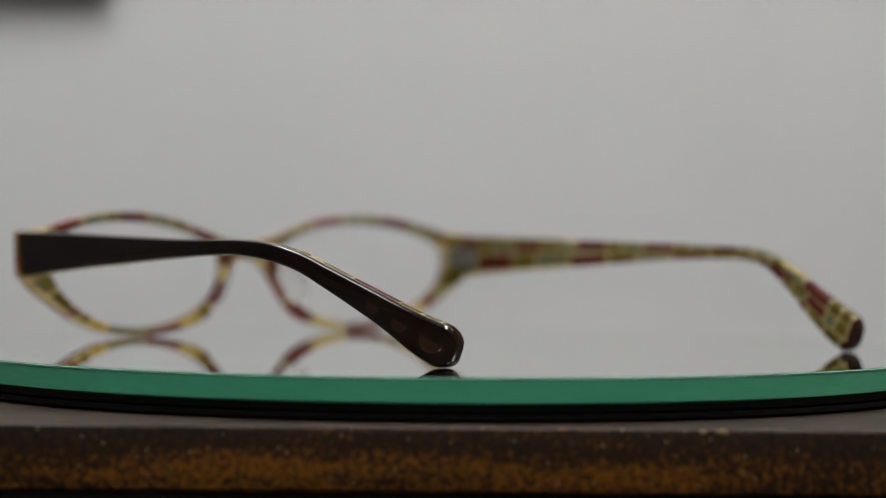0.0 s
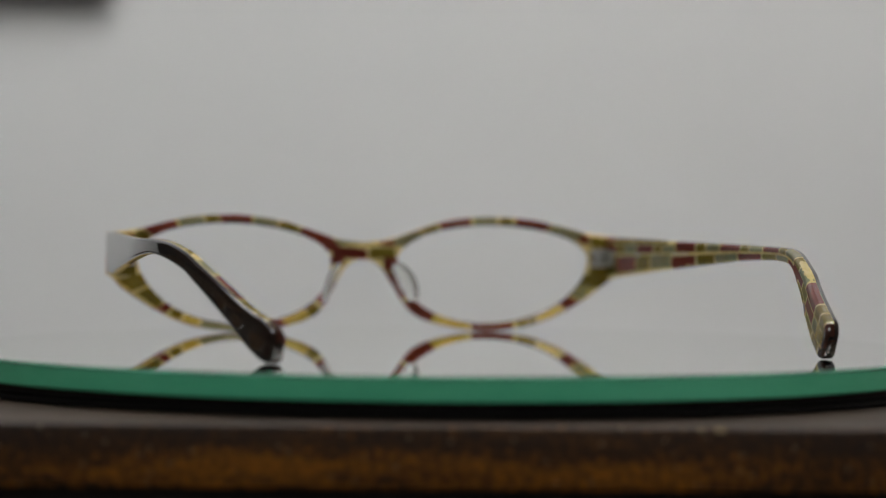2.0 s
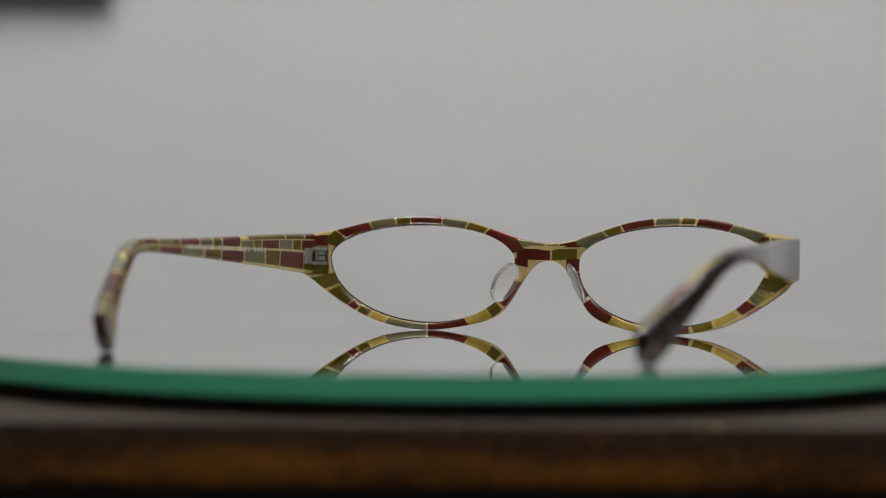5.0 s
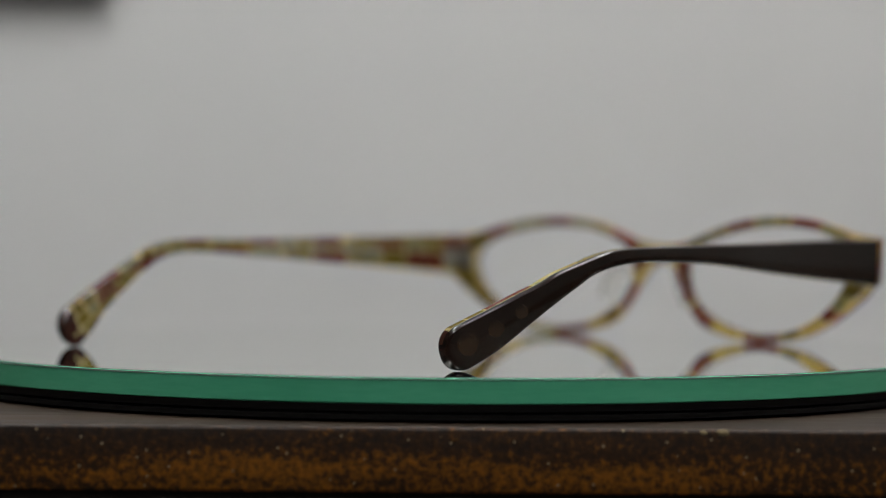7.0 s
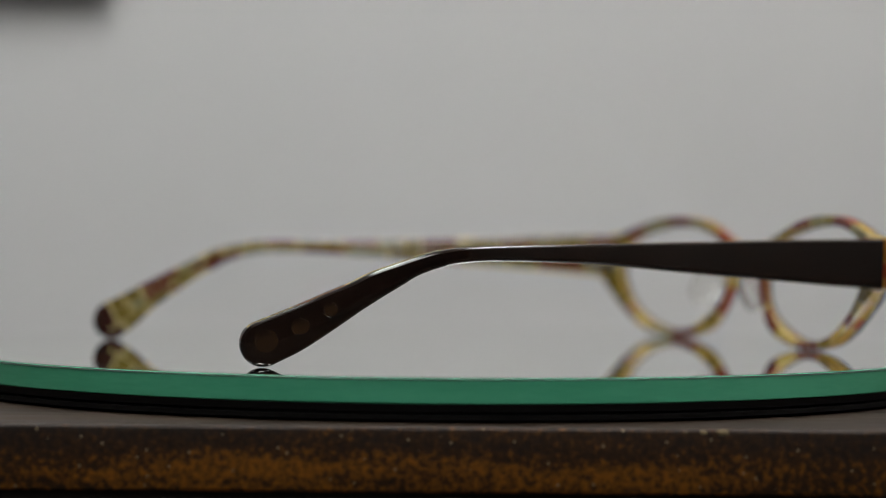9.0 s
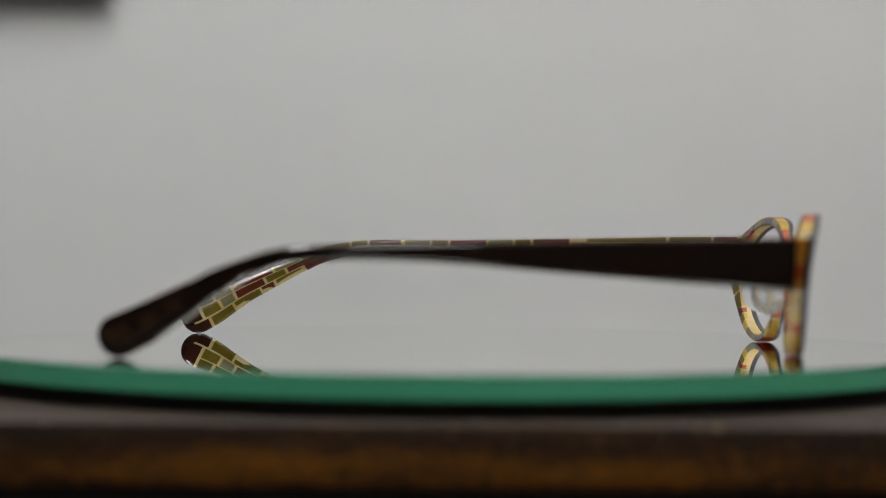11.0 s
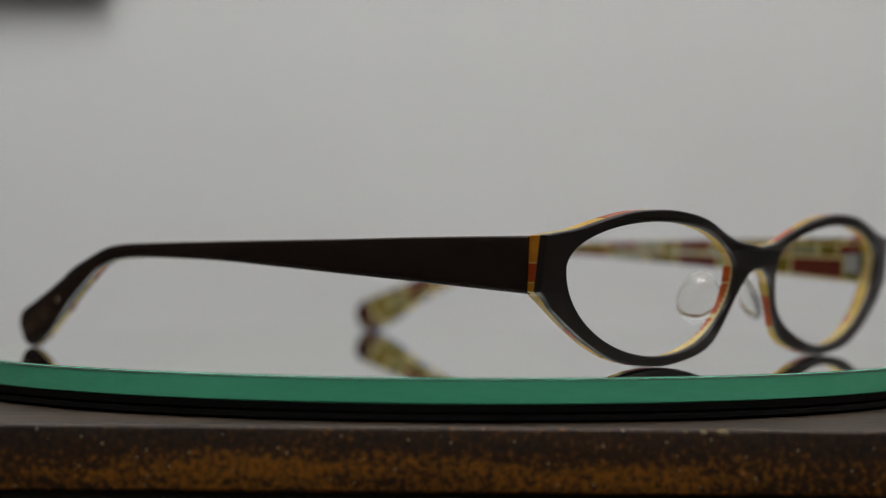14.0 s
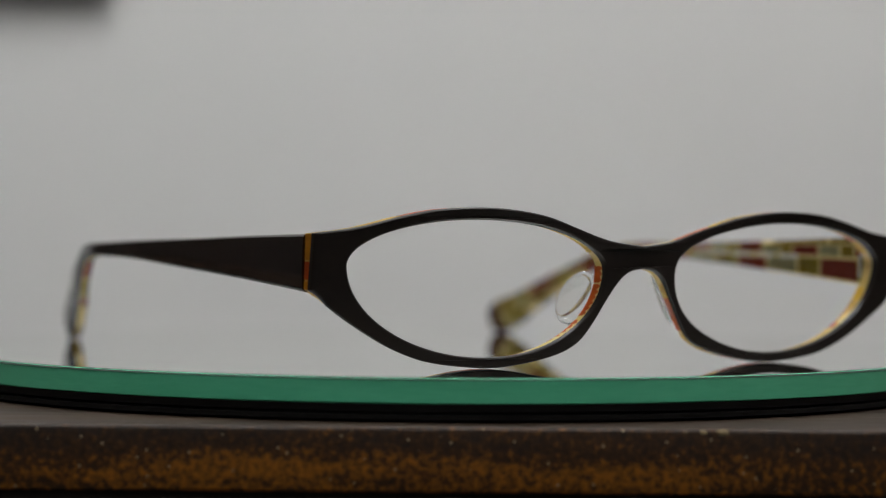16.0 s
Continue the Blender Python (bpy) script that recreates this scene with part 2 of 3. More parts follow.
def table():
    ob = tagged(new("wooden_table"), "dark worn wooden table with a rubbed orange-brown edge", "table")
    ob.location = (0, 0.05, RZ0)
    h = TOP - RZ0
    bm = block(-0.52, 0.52, -0.1695, 0.08, h - 0.0118, h, 0.0008, 3)
    board = part("tabletop", bm, WOOD, ob)
    board.data.materials.append(WOOD_TOP)
    # upward faces take a greyer brown than the edge
    for face in board.data.polygons:
        face.material_index = int(face.normal.z > 0.9)
    for x, w in ((0.0503, 0.0009), (0.0468, 0.0006), (0.0436, 0.0004), (0.0405, 0.0003)):
        bm = bmesh.new()
        bmesh.ops.create_icosphere(bm, subdivisions=2, radius=w)
        for v in bm.verts:
            v.co = Vector((v.co.x * 1.5, v.co.y * 0.5, v.co.z * 0.6)) * (1 + 0.5 * noise.noise(v.co * 1500)) + Vector((x - 0.0006, -0.1693, h - 0.0006))
        part("chip", bm, CHIP, board, "pale chipped spot in the edge")
    # near-black apron stands in for the shade below the board; legs share it
    part("apron", block(-0.49, 0.49, -0.157, 0.07, h - 0.09, h - 0.0119, 0.002), SHADE, ob, "dark apron standing in for shade")
    for x in (-0.46, 0.46):
        for y in (-0.13, 0.045):
            part("leg", block(x - 0.022, x + 0.022, y - 0.022, y + 0.022, 0, h - 0.0905, 0.003), SHADE, ob)
    return ob


table()

# ---- the turntable ----
R = 0.1128


def turntable():
    ob = tagged(new("turntable"), "round display turntable with a mirror glass top and black base", "turntable")
    ob.location = (0, 0, TOP)
    h = -TOP
    part("base", lathe([(0, 0.0), (R - 0.012, 0.0), (R - 0.0015, 0.0002), (R - 0.0004, 0.0006), (R - 0.0004, 0.0015), (R - 0.0014, 0.0017), (0, 0.0017)]), RUBBER, ob, "low black plastic base")
    plate = part("mirror_plate", lathe([(0, h - 0.0048), (R - 0.0002, h - 0.0048), (R, h - 0.0046), (R, h - 0.0005), (R - 0.0005, h - 0.0001), (0, h - 0.0001)]), GREEN, ob, "thick glass plate with a green polished edge")
    part("silvered_face", lathe([(0, h - 0.00004), (R - 0.0007, h - 0.00004), (R - 0.0007, h), (0, h)]), MIRROR, plate, "bright mirror face")
    part("ground_edge", lathe([(R - 0.0007, h - 0.00008), (R - 0.0001, h - 0.00045), (R + 0.00006, h - 0.0005), (R - 0.0001, h - 0.00035), (R - 0.0007, h - 0.00002)]), ARRIS, plate, "thin ground grey arris")
    carrier = part("carrier", lathe([(0, 0.0018), (R - 0.002, 0.0018), (R - 0.0004, 0.0021), (R - 0.0002, 0.0034), (0, 0.0035)]), RUBBER, ob, "black rotating carrier ring")
    return plate, carrier


PLATE, CARRIER = turntable()

# ---- the eyeglasses ----
MM = 0.001
LIFT = 0.22
PLACE = pose(3.82, 75.42, LIFT, 0, 0, -3.4)     # in millimetres on the turntable
HOME = Matrix.Diagonal((MM, MM, MM, 1)) @ PLACE
GLASSES = tagged(new("eyeglasses"), "black and patchwork laminated acetate spectacle frame standing open on the mirror", "eyeglasses")


def own(name, bm, mat, parent=GLASSES, label="", smooth=40):
    bmesh.ops.transform(bm, matrix=HOME, verts=bm.verts)
    return part(name, bm, mat, parent, label, smooth)


EYE_X, EYE_Z, EYE_W, EYE_UP, EYE_DOWN = 35.2, 19.1, 25.9, 9.6, 17.4
WRAP = 0.0014


def back_y(x, z):
    """The wrapped and tilted back of the front, y ahead."""
    return 2.1 + 0.115 * z - WRAP * x * x


def on_front(p, depth):
    """A place of the front from its outline's x and z, at a depth ahead of the back face; the sides taper forwards and the rims thin beside the bridge."""
    thin = 1 - 0.33 * math.exp(-((abs(p[0]) - 12) / 7) ** 2)
    return (p[0] - WRAP * p[0] * depth, back_y(p[0], p[1]) + depth * thin, p[1])


def flare(p, depth):
    """The outline's lower temple side spreads forwards."""
    k = min(1.0, max(0.0, (15 - p[1]) / 3)) * min(1.0, max(0.0, (abs(p[0]) - 36) / 8))
    return np.array((p[0] + math.copysign(0.5 * depth * k, p[0]), p[1]))


def eye_point(a, side, grow=0.0, depth=0.0):
    """A point of the lens opening's rim; a: radians from the temple side, over the top."""
    c, s = math.cos(a), math.sin(a)
    x = EYE_X + (EYE_W + grow) * c + (1.2 * s if s > 0 else 1.8 * s) + depth * (0.5 * max(0.0, c) - 0.35 * max(0.0, -c))
    z = EYE_Z + ((EYE_UP if s > 0 else EYE_DOWN) + grow) * s
    return np.array((side * x, z))


TOP_LINE = [(0, 23.6), (7.3, 24.6), (14.9, 27.0), (22.4, 29.3), (30.0, 30.5), (36.6, 30.8), (45.2, 30.3), (52.8, 28.8), (60.3, 26.9), (69.2, 25.6)]
LOW_LINE = [(69.4, 15.0), (66.4, 13.4), (60.3, 9.0), (52.8, 4.5), (45.2, 1.5), (37.0, 0.1), (29.5, 0.1), (19.5, 1.9), (13.8, 4.2), (10.6, 7.7), (7.6, 12.9), (5.2, 16.6), (2.9, 18.5), (0, 19.1)]


def outline():
    half = spline(TOP_LINE, 8) + spline(LOW_LINE, 8)
    return half[:-1] + [np.array((-p[0], p[1])) for p in half[::-1]][:-1]


def inset(loop, d):
    """The closed loop moved to its left by d."""
    q = np.array(loop)
    t = np.roll(q, -1, 0) - np.roll(q, 1, 0)
    t /= np.linalg.norm(t, axis=1)[:, None] + 1e-9
    return [p + d * np.array((-n[1], n[0])) for p, n in zip(q, t)]


def front_layer(levels, lip=0.0):
    """The front's outline with its two openings, through (depth, inset) levels; lip: how far it reaches into the openings."""
    rim = outline()[::-1]
    bm = bmesh.new()
    rows = []
    for depth, d in levels:
        holes = [[eye_point(-s * 2 * math.pi * k / 96, s, 0.0, depth) for k in range(96)] for s in (1, -1)]
        loops = [[flare(p, depth) for p in inset(rim, d)]] + [inset(h, d - lip) for h in holes]
        rows.append([[bm.verts.new(on_front(p, depth)) for p in l] for l in loops])
    for lo, hi in zip(rows, rows[1:]):
        for a, b in zip(lo, hi):
            n = len(a)
            for i in range(n):
                bm.faces.new((a[i], a[(i + 1) % n], b[(i + 1) % n], b[i]))
    from mathutils.geometry import tessellate_polygon
    for row in (rows[0], rows[-1]):
        flat = [v for l in row for v in l]
        for tri in tessellate_polygon([[Vector((v.co.x, v.co.z, 0)) for v in l] for l in row]):
            try:
                bm.faces.new([flat[i] for i in tri])
            except ValueError:
                pass
    return bm


own("front_shell", front_layer([(2.72, 0.0), (3.5, 0.03), (3.78, 0.12), (3.95, 0.3)], 0.3), BLACK, smooth=25, label="glossy black front layer of the frame")
BACK = own("back_layer", front_layer([(0.16, 0.45), (0.26, 0.22), (0.45, 0.05), (2.7, 0.05)]), CREAM, smooth=25, label="cream translucent back layer with inlaid tiles")


def outer_hit(a, side, reach):
    """From the lens opening outwards across the rim to the outline."""
    p, q = eye_point(a, 1), eye_point(a, 1, 1.0)
    d = (q - p) / np.linalg.norm(q - p)
    rim = RIM
    best = reach
    for u, v in zip(rim, rim[1:] + rim[:1]):
        e = v - u
        det = d[0] * -e[1] + d[1] * e[0]
        if abs(det) < 1e-9:
            continue
        w = u - p
        t = (w[0] * -e[1] + w[1] * e[0]) / det
        k = (d[0] * w[1] - d[1] * w[0]) / det
        if 0 <= k <= 1 and 0.2 < t < best:
            best = t
    r = p + d * best
    return np.array((side * p[0], p[1])), np.array((side * r[0], r[1]))


RIM = outline()
CHANCE = random.Random(7)


def rim_tile(side, a0, a1, mat, reach=4.0):
    """One inlaid piece of the rim's back layer, full depth, a hair proud."""
    n = max(3, int(abs(a1 - a0) / 0.06))
    slant = [CHANCE.uniform(-0.02, 0.02) for _ in range(2)]
    bm = bmesh.new()
    rows = []
    for k in range(n + 1):
        a = a0 + (a1 - a0) * k / n
        i = outer_hit(a, side, reach)[0]
        o = outer_hit(a + slant[0] + (slant[1] - slant[0]) * k / n, side, reach)[1]
        g = (o - i) / np.linalg.norm(o - i)
        i, o = i + 0.08 * g, o + 0.0 * g
        i2, o2 = i + 0.3 * g, o - 0.3 * g
        c = math.cos(a0 + (a1 - a0) * k / n)
        deep = np.array((side * 2.67 * (0.5 * max(0.0, c) - 0.35 * max(0.0, -c)), 0))
        ring = [(i + deep, 2.67), (i, 0.3), (i2, -0.05), (o2, -0.05), (o, 0.3), (flare(o, 2.67), 2.67)]
        rows.append([bm.verts.new(on_front(p, y)) for p, y in ring])
    for a, b in zip(rows, rows[1:]):
        for j in range(5):
            bm.faces.new((a[j], a[j + 1], b[j + 1], b[j])).material_index = int(j in (0, 4))
    for r in (rows[0], rows[-1]):
        bm.faces.new(r)
    ob = own("inlay_tile", bm, mat, BACK, smooth=50)
    # side walls get the tile's brighter colour with the glow painted in
    ob.data.materials.append(WALLS[mat])
    return ob


def span(x, top):
    """The rim angle at a distance x from the nose, on the upper or the lower arc."""
    a = math.acos(max(-1, min(1, (x - EYE_X - (1.0 if top else -1.4)) / EYE_W)))
    return a if top else -a


TILES = {
    (1, True): [(11.8, 16.7, GREY), (17.4, 20.9, OLIVE), (21.7, 29.6, RED), (30.2, 36.5, GREY), (37.1, 40.6, OLIVE), (41.2, 50.2, RED), (50.9, 58.0, GREY)],
    (1, False): [(55.9, 58.6, GREY), (52.8, 55.3, RED), (47.2, 52.2, YELLOW), (41.3, 46.6, OLIVE), (29.4, 40.6, RED), (19.5, 28.6, YELLOW), (12.6, 19.2, RED)],
    (-1, True): [(10.8, 18.2, RED), (18.8, 23.3, OLIVE), (23.9, 29.8, GREY), (30.3, 38.5, RED), (39.1, 42.5, OLIVE), (43.0, 49.4, GREY), (50.0, 57.0, RED), (57.6, 60.6, OLIVE)],
    (-1, False): [(53.9, 57.2, OLIVE), (51.9, 53.4, RED), (48.9, 51.4, OLIVE), (44.7, 48.5, YELLOW), (33.8, 44.1, GREY), (23.0, 33.2, RED), (17.0, 22.5, YELLOW), (14.0, 16.6, OLIVE), (11.0, 13.5, RED)],
}
for (side, top), row in TILES.items():
    for x0, x1, mat in row:
        rim_tile(side, span(x0, top), span(x1, top), mat)
# the nose side of each rim
for side, row in ((1, [(177, 189, RED), (190, 212, RED)]), (-1, [(177, 184, RED), (185, 197, CREAM), (198, 214, RED)])):
    for a0, a1, mat in row:
        rim_tile(side, radians(a0), radians(a1), mat)


# the temple side below each end piece
for side, row in ((1, [(-12, -21, OLIVE), (-22, -31, YELLOW)]), (-1, [(-13, -23, OLIVE), (-24, -32, YELLOW)])):
    for a0, a1, mat in row:
        rim_tile(side, radians(a0), radians(a1), mat, 9.0)


def end_tile(side, z0, z1, mat):
    """An inlaid piece that wraps the square outer edge of an end piece."""
    bm = bmesh.new()
    rows = []
    for z in (z0, z1):
        x = 69.2 + (25.6 - z) * 0.019 + 0.03
        ring = [(67.9, -0.03), (x - 0.2, -0.03), (x, 0.15), (x, 2.67), (67.9, 2.67)]
        rows.append([bm.verts.new(on_front((side * px, z), d)) for px, d in ring])
    for j in range(4):
        bm.faces.new((rows[0][j], rows[0][j + 1], rows[1][j + 1], rows[1][j]))
    for r in rows:
        bm.faces.new(r)
    return own("inlay_tile", bm, mat, BACK, smooth=0)


for side in (1, -1):
    for z0, z1, mat in ((20.6, 25.45, TOFFEE), (16.9, 20.3, ORANGE), (15.1, 16.6, TOFFEE)):
        end_tile(side, z0, z1, mat)


def back_tile(x0, x1, low, high, mat, lean=0.0):
    """A flat inlaid piece on the back of the bridge or an end piece; low and high give z at its two ends."""
    bm = bmesh.new()
    n = 6
    rows = []
    for k in range(n + 1):
        f = k / n
        x = x0 + (x1 - x0) * f
        za, zb = low[0] + (low[1] - low[0]) * f, high[0] + (high[1] - high[0]) * f
        ring = [(x, za, 0.4), (x, za, -0.03), (x + lean, zb, -0.03), (x + lean, zb, 0.4)]
        rows.append([bm.verts.new((px, back_y(px, pz) + d, pz)) for px, pz, d in ring])
    for a, b in zip(rows, rows[1:]):
        for j in range(3):
            bm.faces.new((a[j], a[j + 1], b[j + 1], b[j]))
    for r in (rows[0], rows[-1]):
        bm.faces.new(r)
    return own("inlay_tile", bm, mat, BACK, smooth=0)


back_tile(-8.6, 0.8, (19.3, 19.2), (22.3, 22.2), RED)
back_tile(1.4, 8.4, (19.2, 19.5), (22.2, 22.3), OLIVE)
back_tile(-9.8, -0.8, (22.8, 22.65), (24.7, 23.5), GREY)
back_tile(-0.3, 2.9, (22.6, 22.6), (23.4, 23.45), OLIVE)
back_tile(3.4, 10.0, (22.65, 22.8), (23.5, 24.7), RED)
for s, upper, lower in ((1, OLIVE, OLIVE), (-1, RED, OLIVE)):
    back_tile(s * 62.2, s * 67.3, (22.6, 22.6), (25.6, 25.2), upper)
    back_tile(s * 61.6, s * 67.3, (14.6, 14.6), (17.2, 17.2), lower)
    back_tile(s * 58.4, s * 61.6, (24.4, 23.2), (26.0, 25.8), RED if s > 0 else OLIVE)


def nose_pad(side):
    """A clear teardrop pad that stands back from the nose side of the rim."""
    bm = bmesh.new()
    bmesh.ops.create_uvsphere(bm, u_segments=28, v_segments=18, radius=1)
    for v in bm.verts:
        x, y, z = v.co
        wide = 3.9 * (1.0 - 0.15 * z)
        px = 10.0 - 2.0 * z + x * 1.0 - 2.2 * y
        v.co = (side * px, -0.9 + y * wide - 0.5 * z, 13.2 + z * 5.3)
    return own("nose_pad", bm, CLEAR, GLASSES, "clear plastic nose pad", 80)


nose_pad(1)
nose_pad(-1)

# temples: along y backwards (s), height z and half width of the blade
BLADES = {
    1: spline([(1.3, 20.0, 5.45), (24, 20.65, 4.45), (47, 21.2, 3.3), (70, 21.85, 2.15), (82, 21.95, 1.75), (94.6, 21.85, 1.52), (101, 21.55, 1.55), (106, 20.8, 1.62), (110.7, 19.25, 1.75),
               (114.4, 17.5, 2.2), (118, 15.75, 2.6), (122, 13.4, 2.85), (125.5, 11.4, 3.3), (129.5, 9.1, 3.75), (134, 6.7, 4.2), (139.1, 4.35, 4.4)], 6),
    -1: spline([(1.3, 20.3, 5.5), (20, 20.95, 4.6), (42, 21.5, 3.5), (72, 22.2, 2.1), (88, 22.6, 1.65), (96, 22.6, 1.6), (104, 21.85, 1.75), (111.2, 19.9, 1.9), (117.9, 16.75, 2.2),
                (124.5, 13.45, 2.6), (131, 10.05, 3.1), (137.3, 6.3, 4.0), (141.2, 4.3, 4.4)], 7),
}
SIDEWAYS = {1: spline([(-1, 69.6), (22, 70.7), (44, 73.0), (63, 75.9), (80, 77.6), (100, 78.2), (117.5, 75.2), (127.5, 72.6), (138, 70.3), (144, 69.2)], 10),
            -1: spline([(-1, 69.2), (45, 70.6), (78, 71.2), (100, 69.4), (114.6, 64.8), (121.7, 62.3), (132.6, 58.3), (144, 53.0)], 12)}
THICK, SKIN = 3.4, 1.3


def outer_x(s, side):
    q = SIDEWAYS[side]
    return float(np.interp(s, [p[0] for p in q], [p[1] for p in q]))


def blade_at(s, side):
    """Centre height, half width and the way along the blade at s."""
    b = np.array(BLADES[side])
    z, w = np.interp(s, b[:, 0], b[:, 1]), np.interp(s, b[:, 0], b[:, 2])
    dz = (np.interp(s + 1, b[:, 0], b[:, 1]) - np.interp(s - 1, b[:, 0], b[:, 1])) / (min(s + 1, b[-1, 0]) - max(s - 1, b[0, 0]))
    t = np.array((1, dz)) / math.hypot(1, dz)
    return z, w, t


def round_off(f):
    """How much of its thickness the blade keeps at a share f of the rounded end."""
    return max(0.25, (1 - f * f) ** 0.3)


def temple_layer(side, section):
    """One lamination: section gives (depth from the outer face, inset of its edge)."""
    stations = [(p[0], p[1], p[2], blade_at(p[0], side)[2]) for p in BLADES[side]]
    n, (s, z, r, t) = len(stations), stations[-1]
    for k in range(1, 12):
        a = k / 12 * math.pi / 2
        stations.append((s + t[0] * r * math.sin(a), z + t[1] * r * math.sin(a), r * math.cos(a), t))
    stations = [(*p, 1.0 if k < n else round_off(math.sin((k - n + 1) / 12 * math.pi / 2))) for k, p in enumerate(stations)]
    bm = bmesh.new()
    rows, tip = [], n + 2
    for s, z, w, t, q in stations:
        up = np.array((-t[1], t[0]))
        ring = []
        for sign, order in ((1, section), (-1, section[::-1])):
            for d, c in order:
                h = max(0.05, w - c * min(1.0, w / 2.0))
                ring.append(bm.verts.new((side * (outer_x(s, side) - THICK / 2 - (d - THICK / 2) * q), -(s + up[0] * h * sign), z + up[1] * h * sign)))
        rows.append(ring)
    n = len(rows[0])
    for i, (a, b) in enumerate(zip(rows, rows[1:])):
        for j in range(n):
            bm.faces.new((a[j], a[(j + 1) % n], b[(j + 1) % n], b[j])).material_index = int(i >= tip)
    bm.faces.new(rows[0])
    bm.faces.new(rows[-1]).material_index = 1
    return bm


def blade_tile(side, s0, s1, v0, v1, mat, parent):
    """One inlaid piece on the inner face of a temple; v runs from the lower edge (-1) to the upper (1)."""
    bm = bmesh.new()
    end = float(BLADES[side][-1][0])
    slant = [CHANCE.uniform(-0.3, 0.3) for _ in range(2)]
    n = max(3, int((s1 - s0) / (0.5 if s1 > 139 else 2)))
    rows = []
    for k in range(n + 1):
        s = s0 + (s1 - s0) * k / n
        z, w, t = blade_at(min(s, end), side)
        q = 1.0
        if s > end:
            e = s - end
            q = round_off(min(1, e / 4.4))
            z, s, w = z + t[1] * e, end + t[0] * e, math.sqrt(max(0.01, w * w - e * e))
        up = np.array((-t[1], t[0]))
        lean = (slant[0] + (slant[1] - slant[0]) * k / n) if s1 < 135 else 0.0
        f = min(1.0, w / 2.0)
        edge = [(0.8, -0.05), (0.42, 0.07), (0.14, 0.34), (-0.04, 0.8), (-0.04, 1.95)]
        lower = [(-w + c * f, d) for c, d in edge[::-1]] if v0 < -0.9 else [(v0 * w, 0.3), (v0 * w, -0.05)]
        upper = [(w - c * f, d) for c, d in edge] if v1 > 0.9 else [(v1 * w, -0.05), (v1 * w, 0.3)]
        ring = []
        for h, d in lower + upper:
            ring.append(bm.verts.new((side * (outer_x(s, side) - THICK / 2 - (THICK / 2 - d) * q), -(s + up[0] * h) + lean * h / w, z + up[1] * h)))
        rows.append(ring)
    for a, b in zip(rows, rows[1:]):
        for j in range(len(a) - 1):
            bm.faces.new((a[j], a[j + 1], b[j + 1], b[j]))
    for r in (rows[0], rows[-1]):
        bm.faces.new(r)
    return own("inlay_tile", bm, mat, parent, smooth=0)


# rows of inlaid pieces from the front backwards, by their place across the blade; the cream strip between the rows stays bare
ROWS = {
    (0.74, 0.97): [(1, 7.5, RED), (8.2, 19, OLIVE), (20, 40.6, OLIVE)],
    (0.16, 0.66): [(1.5, 9.2, RED), (9.9, 14.4, OLIVE), (15.2, 22.4, GREY), (23.1, 32.7, RED), (33.4, 37.3, OLIVE), (38.0, 44.7, GREY)],
    (0.20, 0.97): [(45.4, 54.6, RED), (55.4, 59.3, OLIVE), (60.1, 66.4, GREY), (67.2, 76.8, RED), (77.5, 81.5, OLIVE), (82.2, 88.8, GREY), (89.6, 98.0, RED), (98.7, 102.6, OLIVE), (103.2, 109.5, GREY)],
    (-0.86, 0.02): [(1.5, 7.7, OLIVE), (8.4, 21.9, RED), (22.6, 30.5, OLIVE), (31.4, 42.4, GREY)],
    (-0.97, -0.12): [(43.2, 54.9, RED), (55.8, 63.9, OLIVE), (64.7, 75.4, GREY), (76.2, 88.2, RED), (88.9, 96.2, OLIVE), (97.0, 104.6, GREY), (105.4, 115.2, RED)],
    (-0.97, -0.42): [(116.0, 122.4, OLIVE), (123.2, 126.0, RED), (126.7, 133.0, OLIVE), (133.7, 138.8, OLIVE), (139.5, 145.2, MAROON)],
    (-0.30, 0.32): [(110.6, 119.0, RED), (119.7, 124.3, OLIVE), (125.0, 131.8, RED), (132.5, 135.4, GREY), (136.1, 139.9, OLIVE)],
    (0.40, 0.97): [(110.2, 114.8, OLIVE), (115.5, 121.6, GREY), (122.3, 131.6, RED), (132.3, 136.0, OLIVE), (136.7, 139.9, OLIVE)],
    (-0.30, 0.97): [(140.6, 145.2, MAROON)],
}


def dot(side, s, z, r, parent):
    bm = bmesh.new()
    n, x = 32, outer_x(s, side)
    rings = []
    for rr, d in ((r, -0.06), (r * 0.97, 0.14), (r * 0.9, 0.2), (r * 0.8, 0.17), (r * 0.7, 0.1), (r * 0.3, 0.14)):
        rings.append([bm.verts.new((side * (outer_x(s + rr * math.cos(2 * math.pi * k / n), side) + d), -(s + rr * math.cos(2 * math.pi * k / n)), z + rr * math.sin(2 * math.pi * k / n))) for k in range(n)])
    for a, b in zip(rings, rings[1:]):
        for k in range(n):
            bm.faces.new((a[k], a[(k + 1) % n], b[(k + 1) % n], b[k]))
    bm.faces.new(rings[-1])
    return own("inset_disc", bm, AMBER, parent, "small round amber-brown inset disc")


LININGS = {}


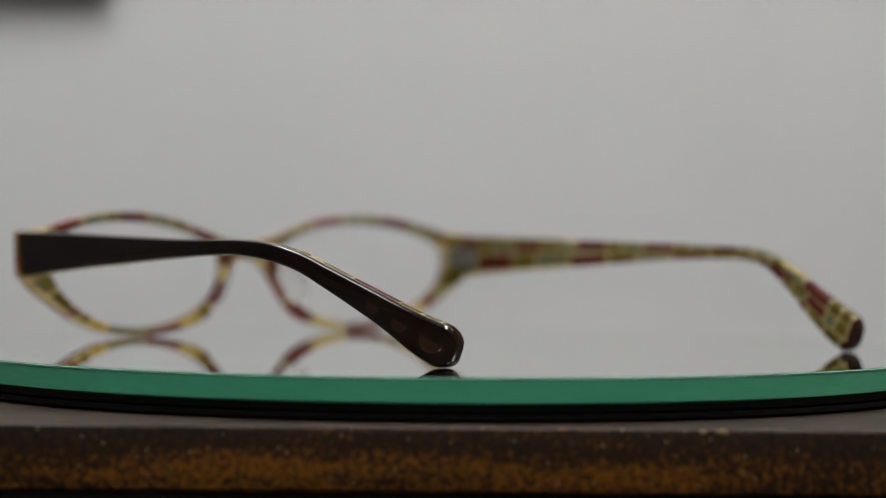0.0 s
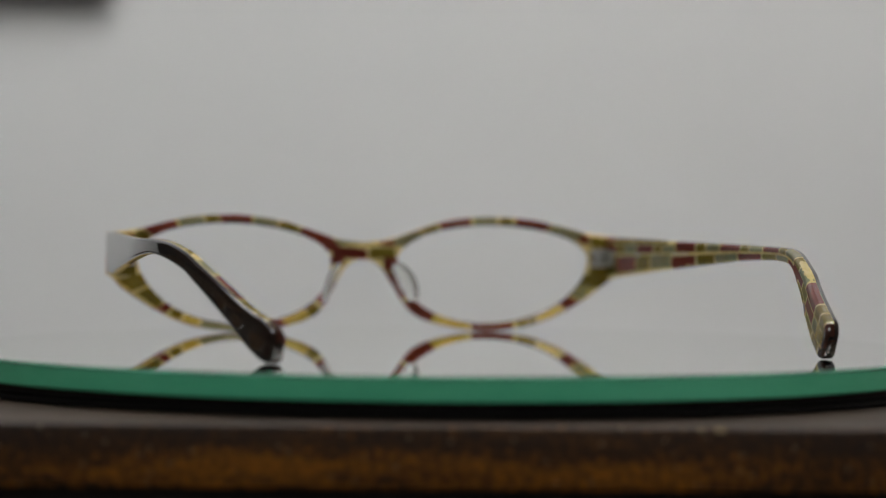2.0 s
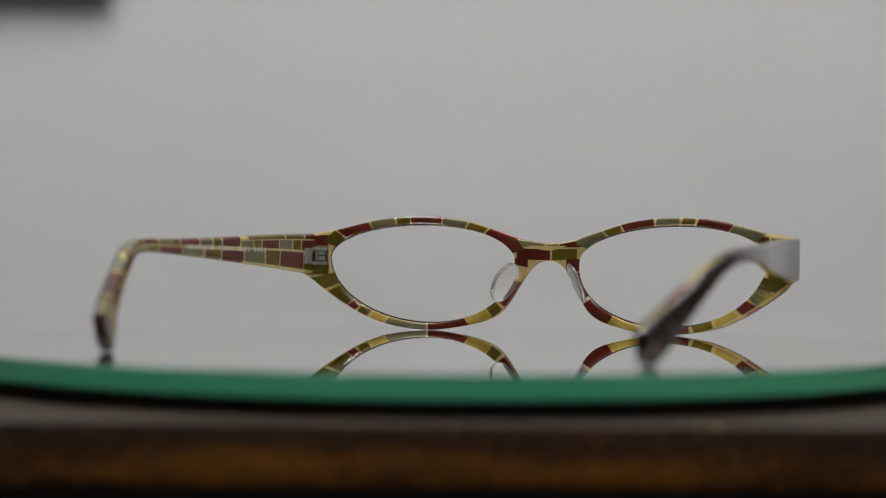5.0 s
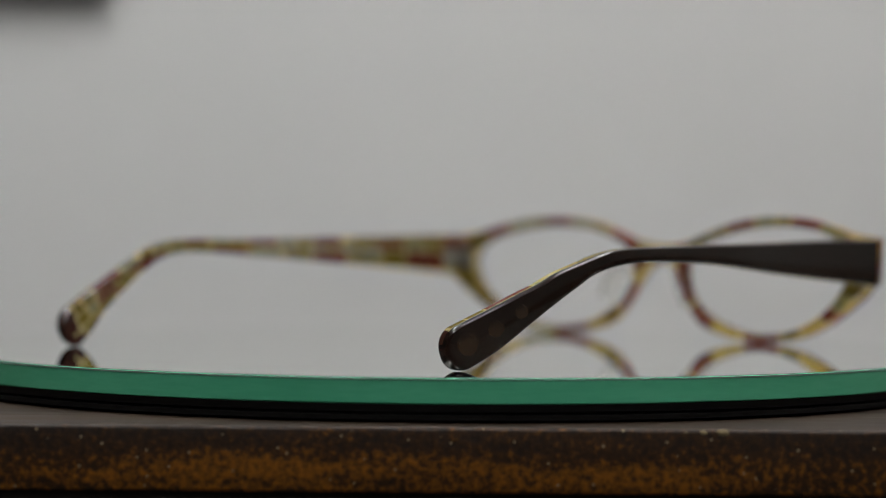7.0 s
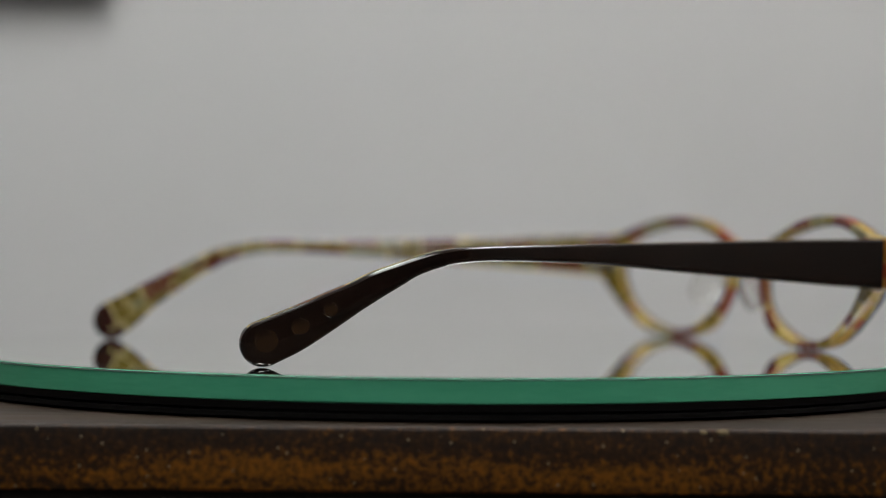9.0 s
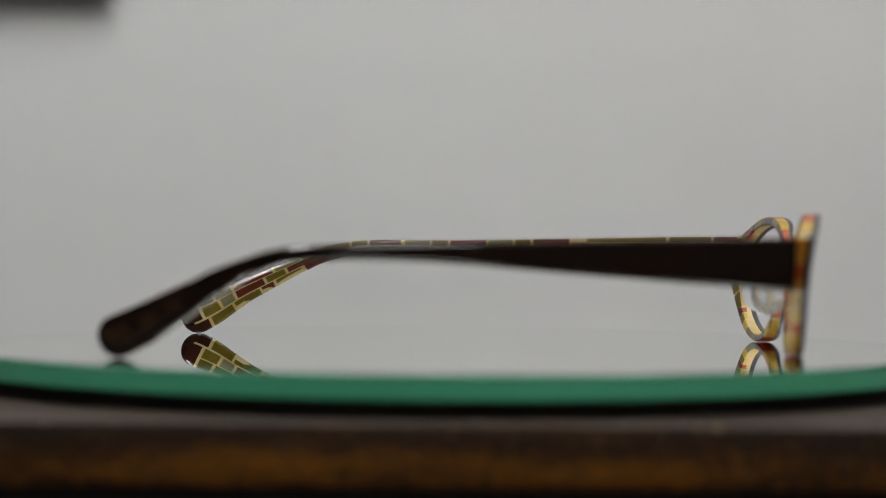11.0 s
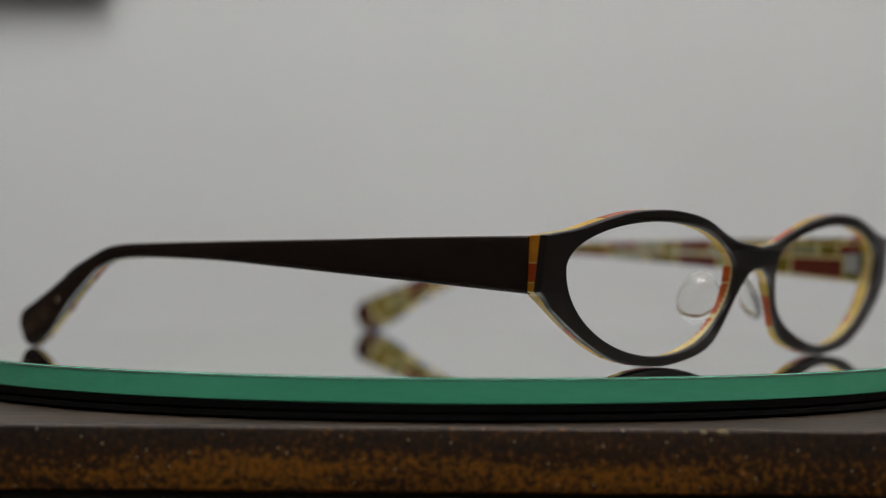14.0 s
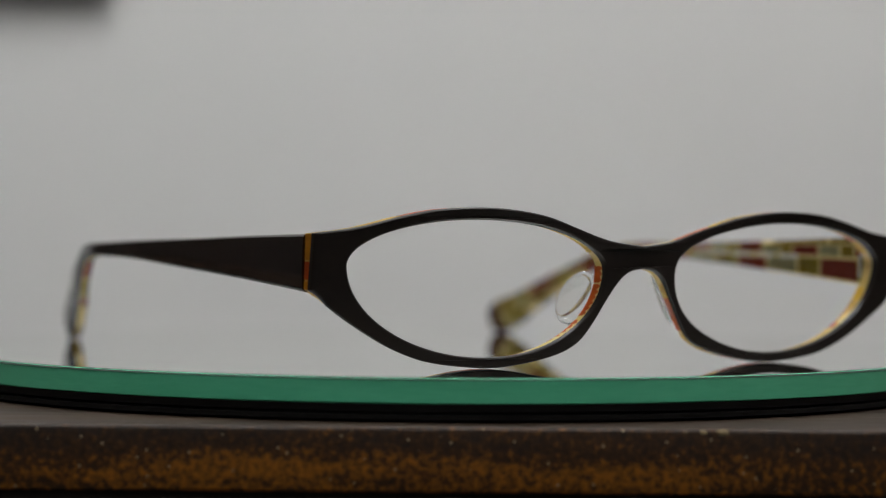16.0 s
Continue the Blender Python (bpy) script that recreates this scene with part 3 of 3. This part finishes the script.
def temple(side):
    shell = own("temple", temple_layer(side, [(0.0, 0.95), (0.08, 0.55), (0.3, 0.2), (0.7, 0.0), (SKIN, 0.0)]), BROWN, GLASSES, "glossy dark brown temple arm", 50)
    lining = own("temple_lining", temple_layer(side, [(SKIN + 0.02, 0.02), (2.6, 0.0), (3.05, 0.18), (3.3, 0.45), (THICK, 0.8)]), CREAM, GLASSES, "cream translucent lining with inlaid tiles", 50)
    lining.data.materials.append(BROWN)
    LININGS[side] = lining
    for (v0, v1), row in ROWS.items():
        for s0, s1, mat in row:
            reach = float(BLADES[side][-1][0]) + 4.2
            blade_tile(side, s0, min(s1, reach), v0, v1, mat, lining)
    for s, z, r in (((139.0, 4.9, 2.4), (132.6, 7.8, 1.8), (127.0, 11.0, 1.5)) if side > 0 else ((140.8, 4.9, 2.4), (134.6, 8.2, 1.8), (129.0, 11.4, 1.5))):
        dot(side, s, z, r, shell)


temple(1)
temple(-1)


def printing(side, marks, parent, tall=0.55):
    """Worn pale printing, too small to read, as a row of short strokes on a lining."""
    for s, length in marks:
        z, w, t = blade_at(s, side)
        x0 = outer_x(s, side) - THICK - 0.10
        xs = sorted((side * x0, side * (x0 + 0.06)))
        own("printed_mark", block(xs[0], xs[1], -(s + length), -s, z + 0.05 * w - tall / 2, z + 0.05 * w + tall / 2), PRINT, parent, "worn pale printed stroke", 0)


printing(1, [(22, 0.7), (23.2, 0.5), (24.2, 0.9), (43.5, 0.8), (45, 0.5), (46.2, 0.9), (47.8, 0.6), (49, 0.8), (50.4, 0.7), (51.8, 0.5)], LININGS[1])
printing(-1, [(31 + 1.8 * k, CHANCE.uniform(0.8, 1.4)) for k in range(24) if k not in (4, 9, 15)], LININGS[-1], 1.1)


def hinge(side):
    x = 64.2
    y = back_y(x, 19.7)
    box = lambda x0, x1, y0, y1, z0, z1, b=0.15: block(side * x0 if side > 0 else -x1, side * x1 if side > 0 else -x0, y0, y1, z0, z1, b)
    leaf = own("hinge", box(61.6, 66.4, y - 0.35, y - 0.05, 17.2, 22.3, 0.1), NICKEL, GLASSES, "small metal hinge between front and temple")
    for z0 in (17.3, 21.2):
        own("hinge_rail", box(61.8, 66.9, y - 1.5, y - 0.4, z0, z0 + 0.85, 0.2), STEEL, leaf, "nickel silver rail")
    for z0 in (18.5, 19.95):
        own("knuckle", box(62.4, 64.2, y - 1.3, y - 0.4, z0, z0 + 1.1, 0.25), STEEL, leaf)
    own("pin", box(64.5, 65.1, y - 1.25, y - 0.4, 18.3, 21.1, 0.2), STEEL, leaf)
    own("temple_leaf", box(65.75, 66.25, y - 6.2, y - 1.6, 17.6, 21.9, 0.1), STEEL, leaf)


hinge(1)
hinge(-1)


def motions():
    for thing in (GLASSES, PLATE, CARRIER):
        walk(thing, [(t, pose(0, 0, 0, 0, 0, TURN_START + TURN_RATE * t)) for t in range(17)])


motions()
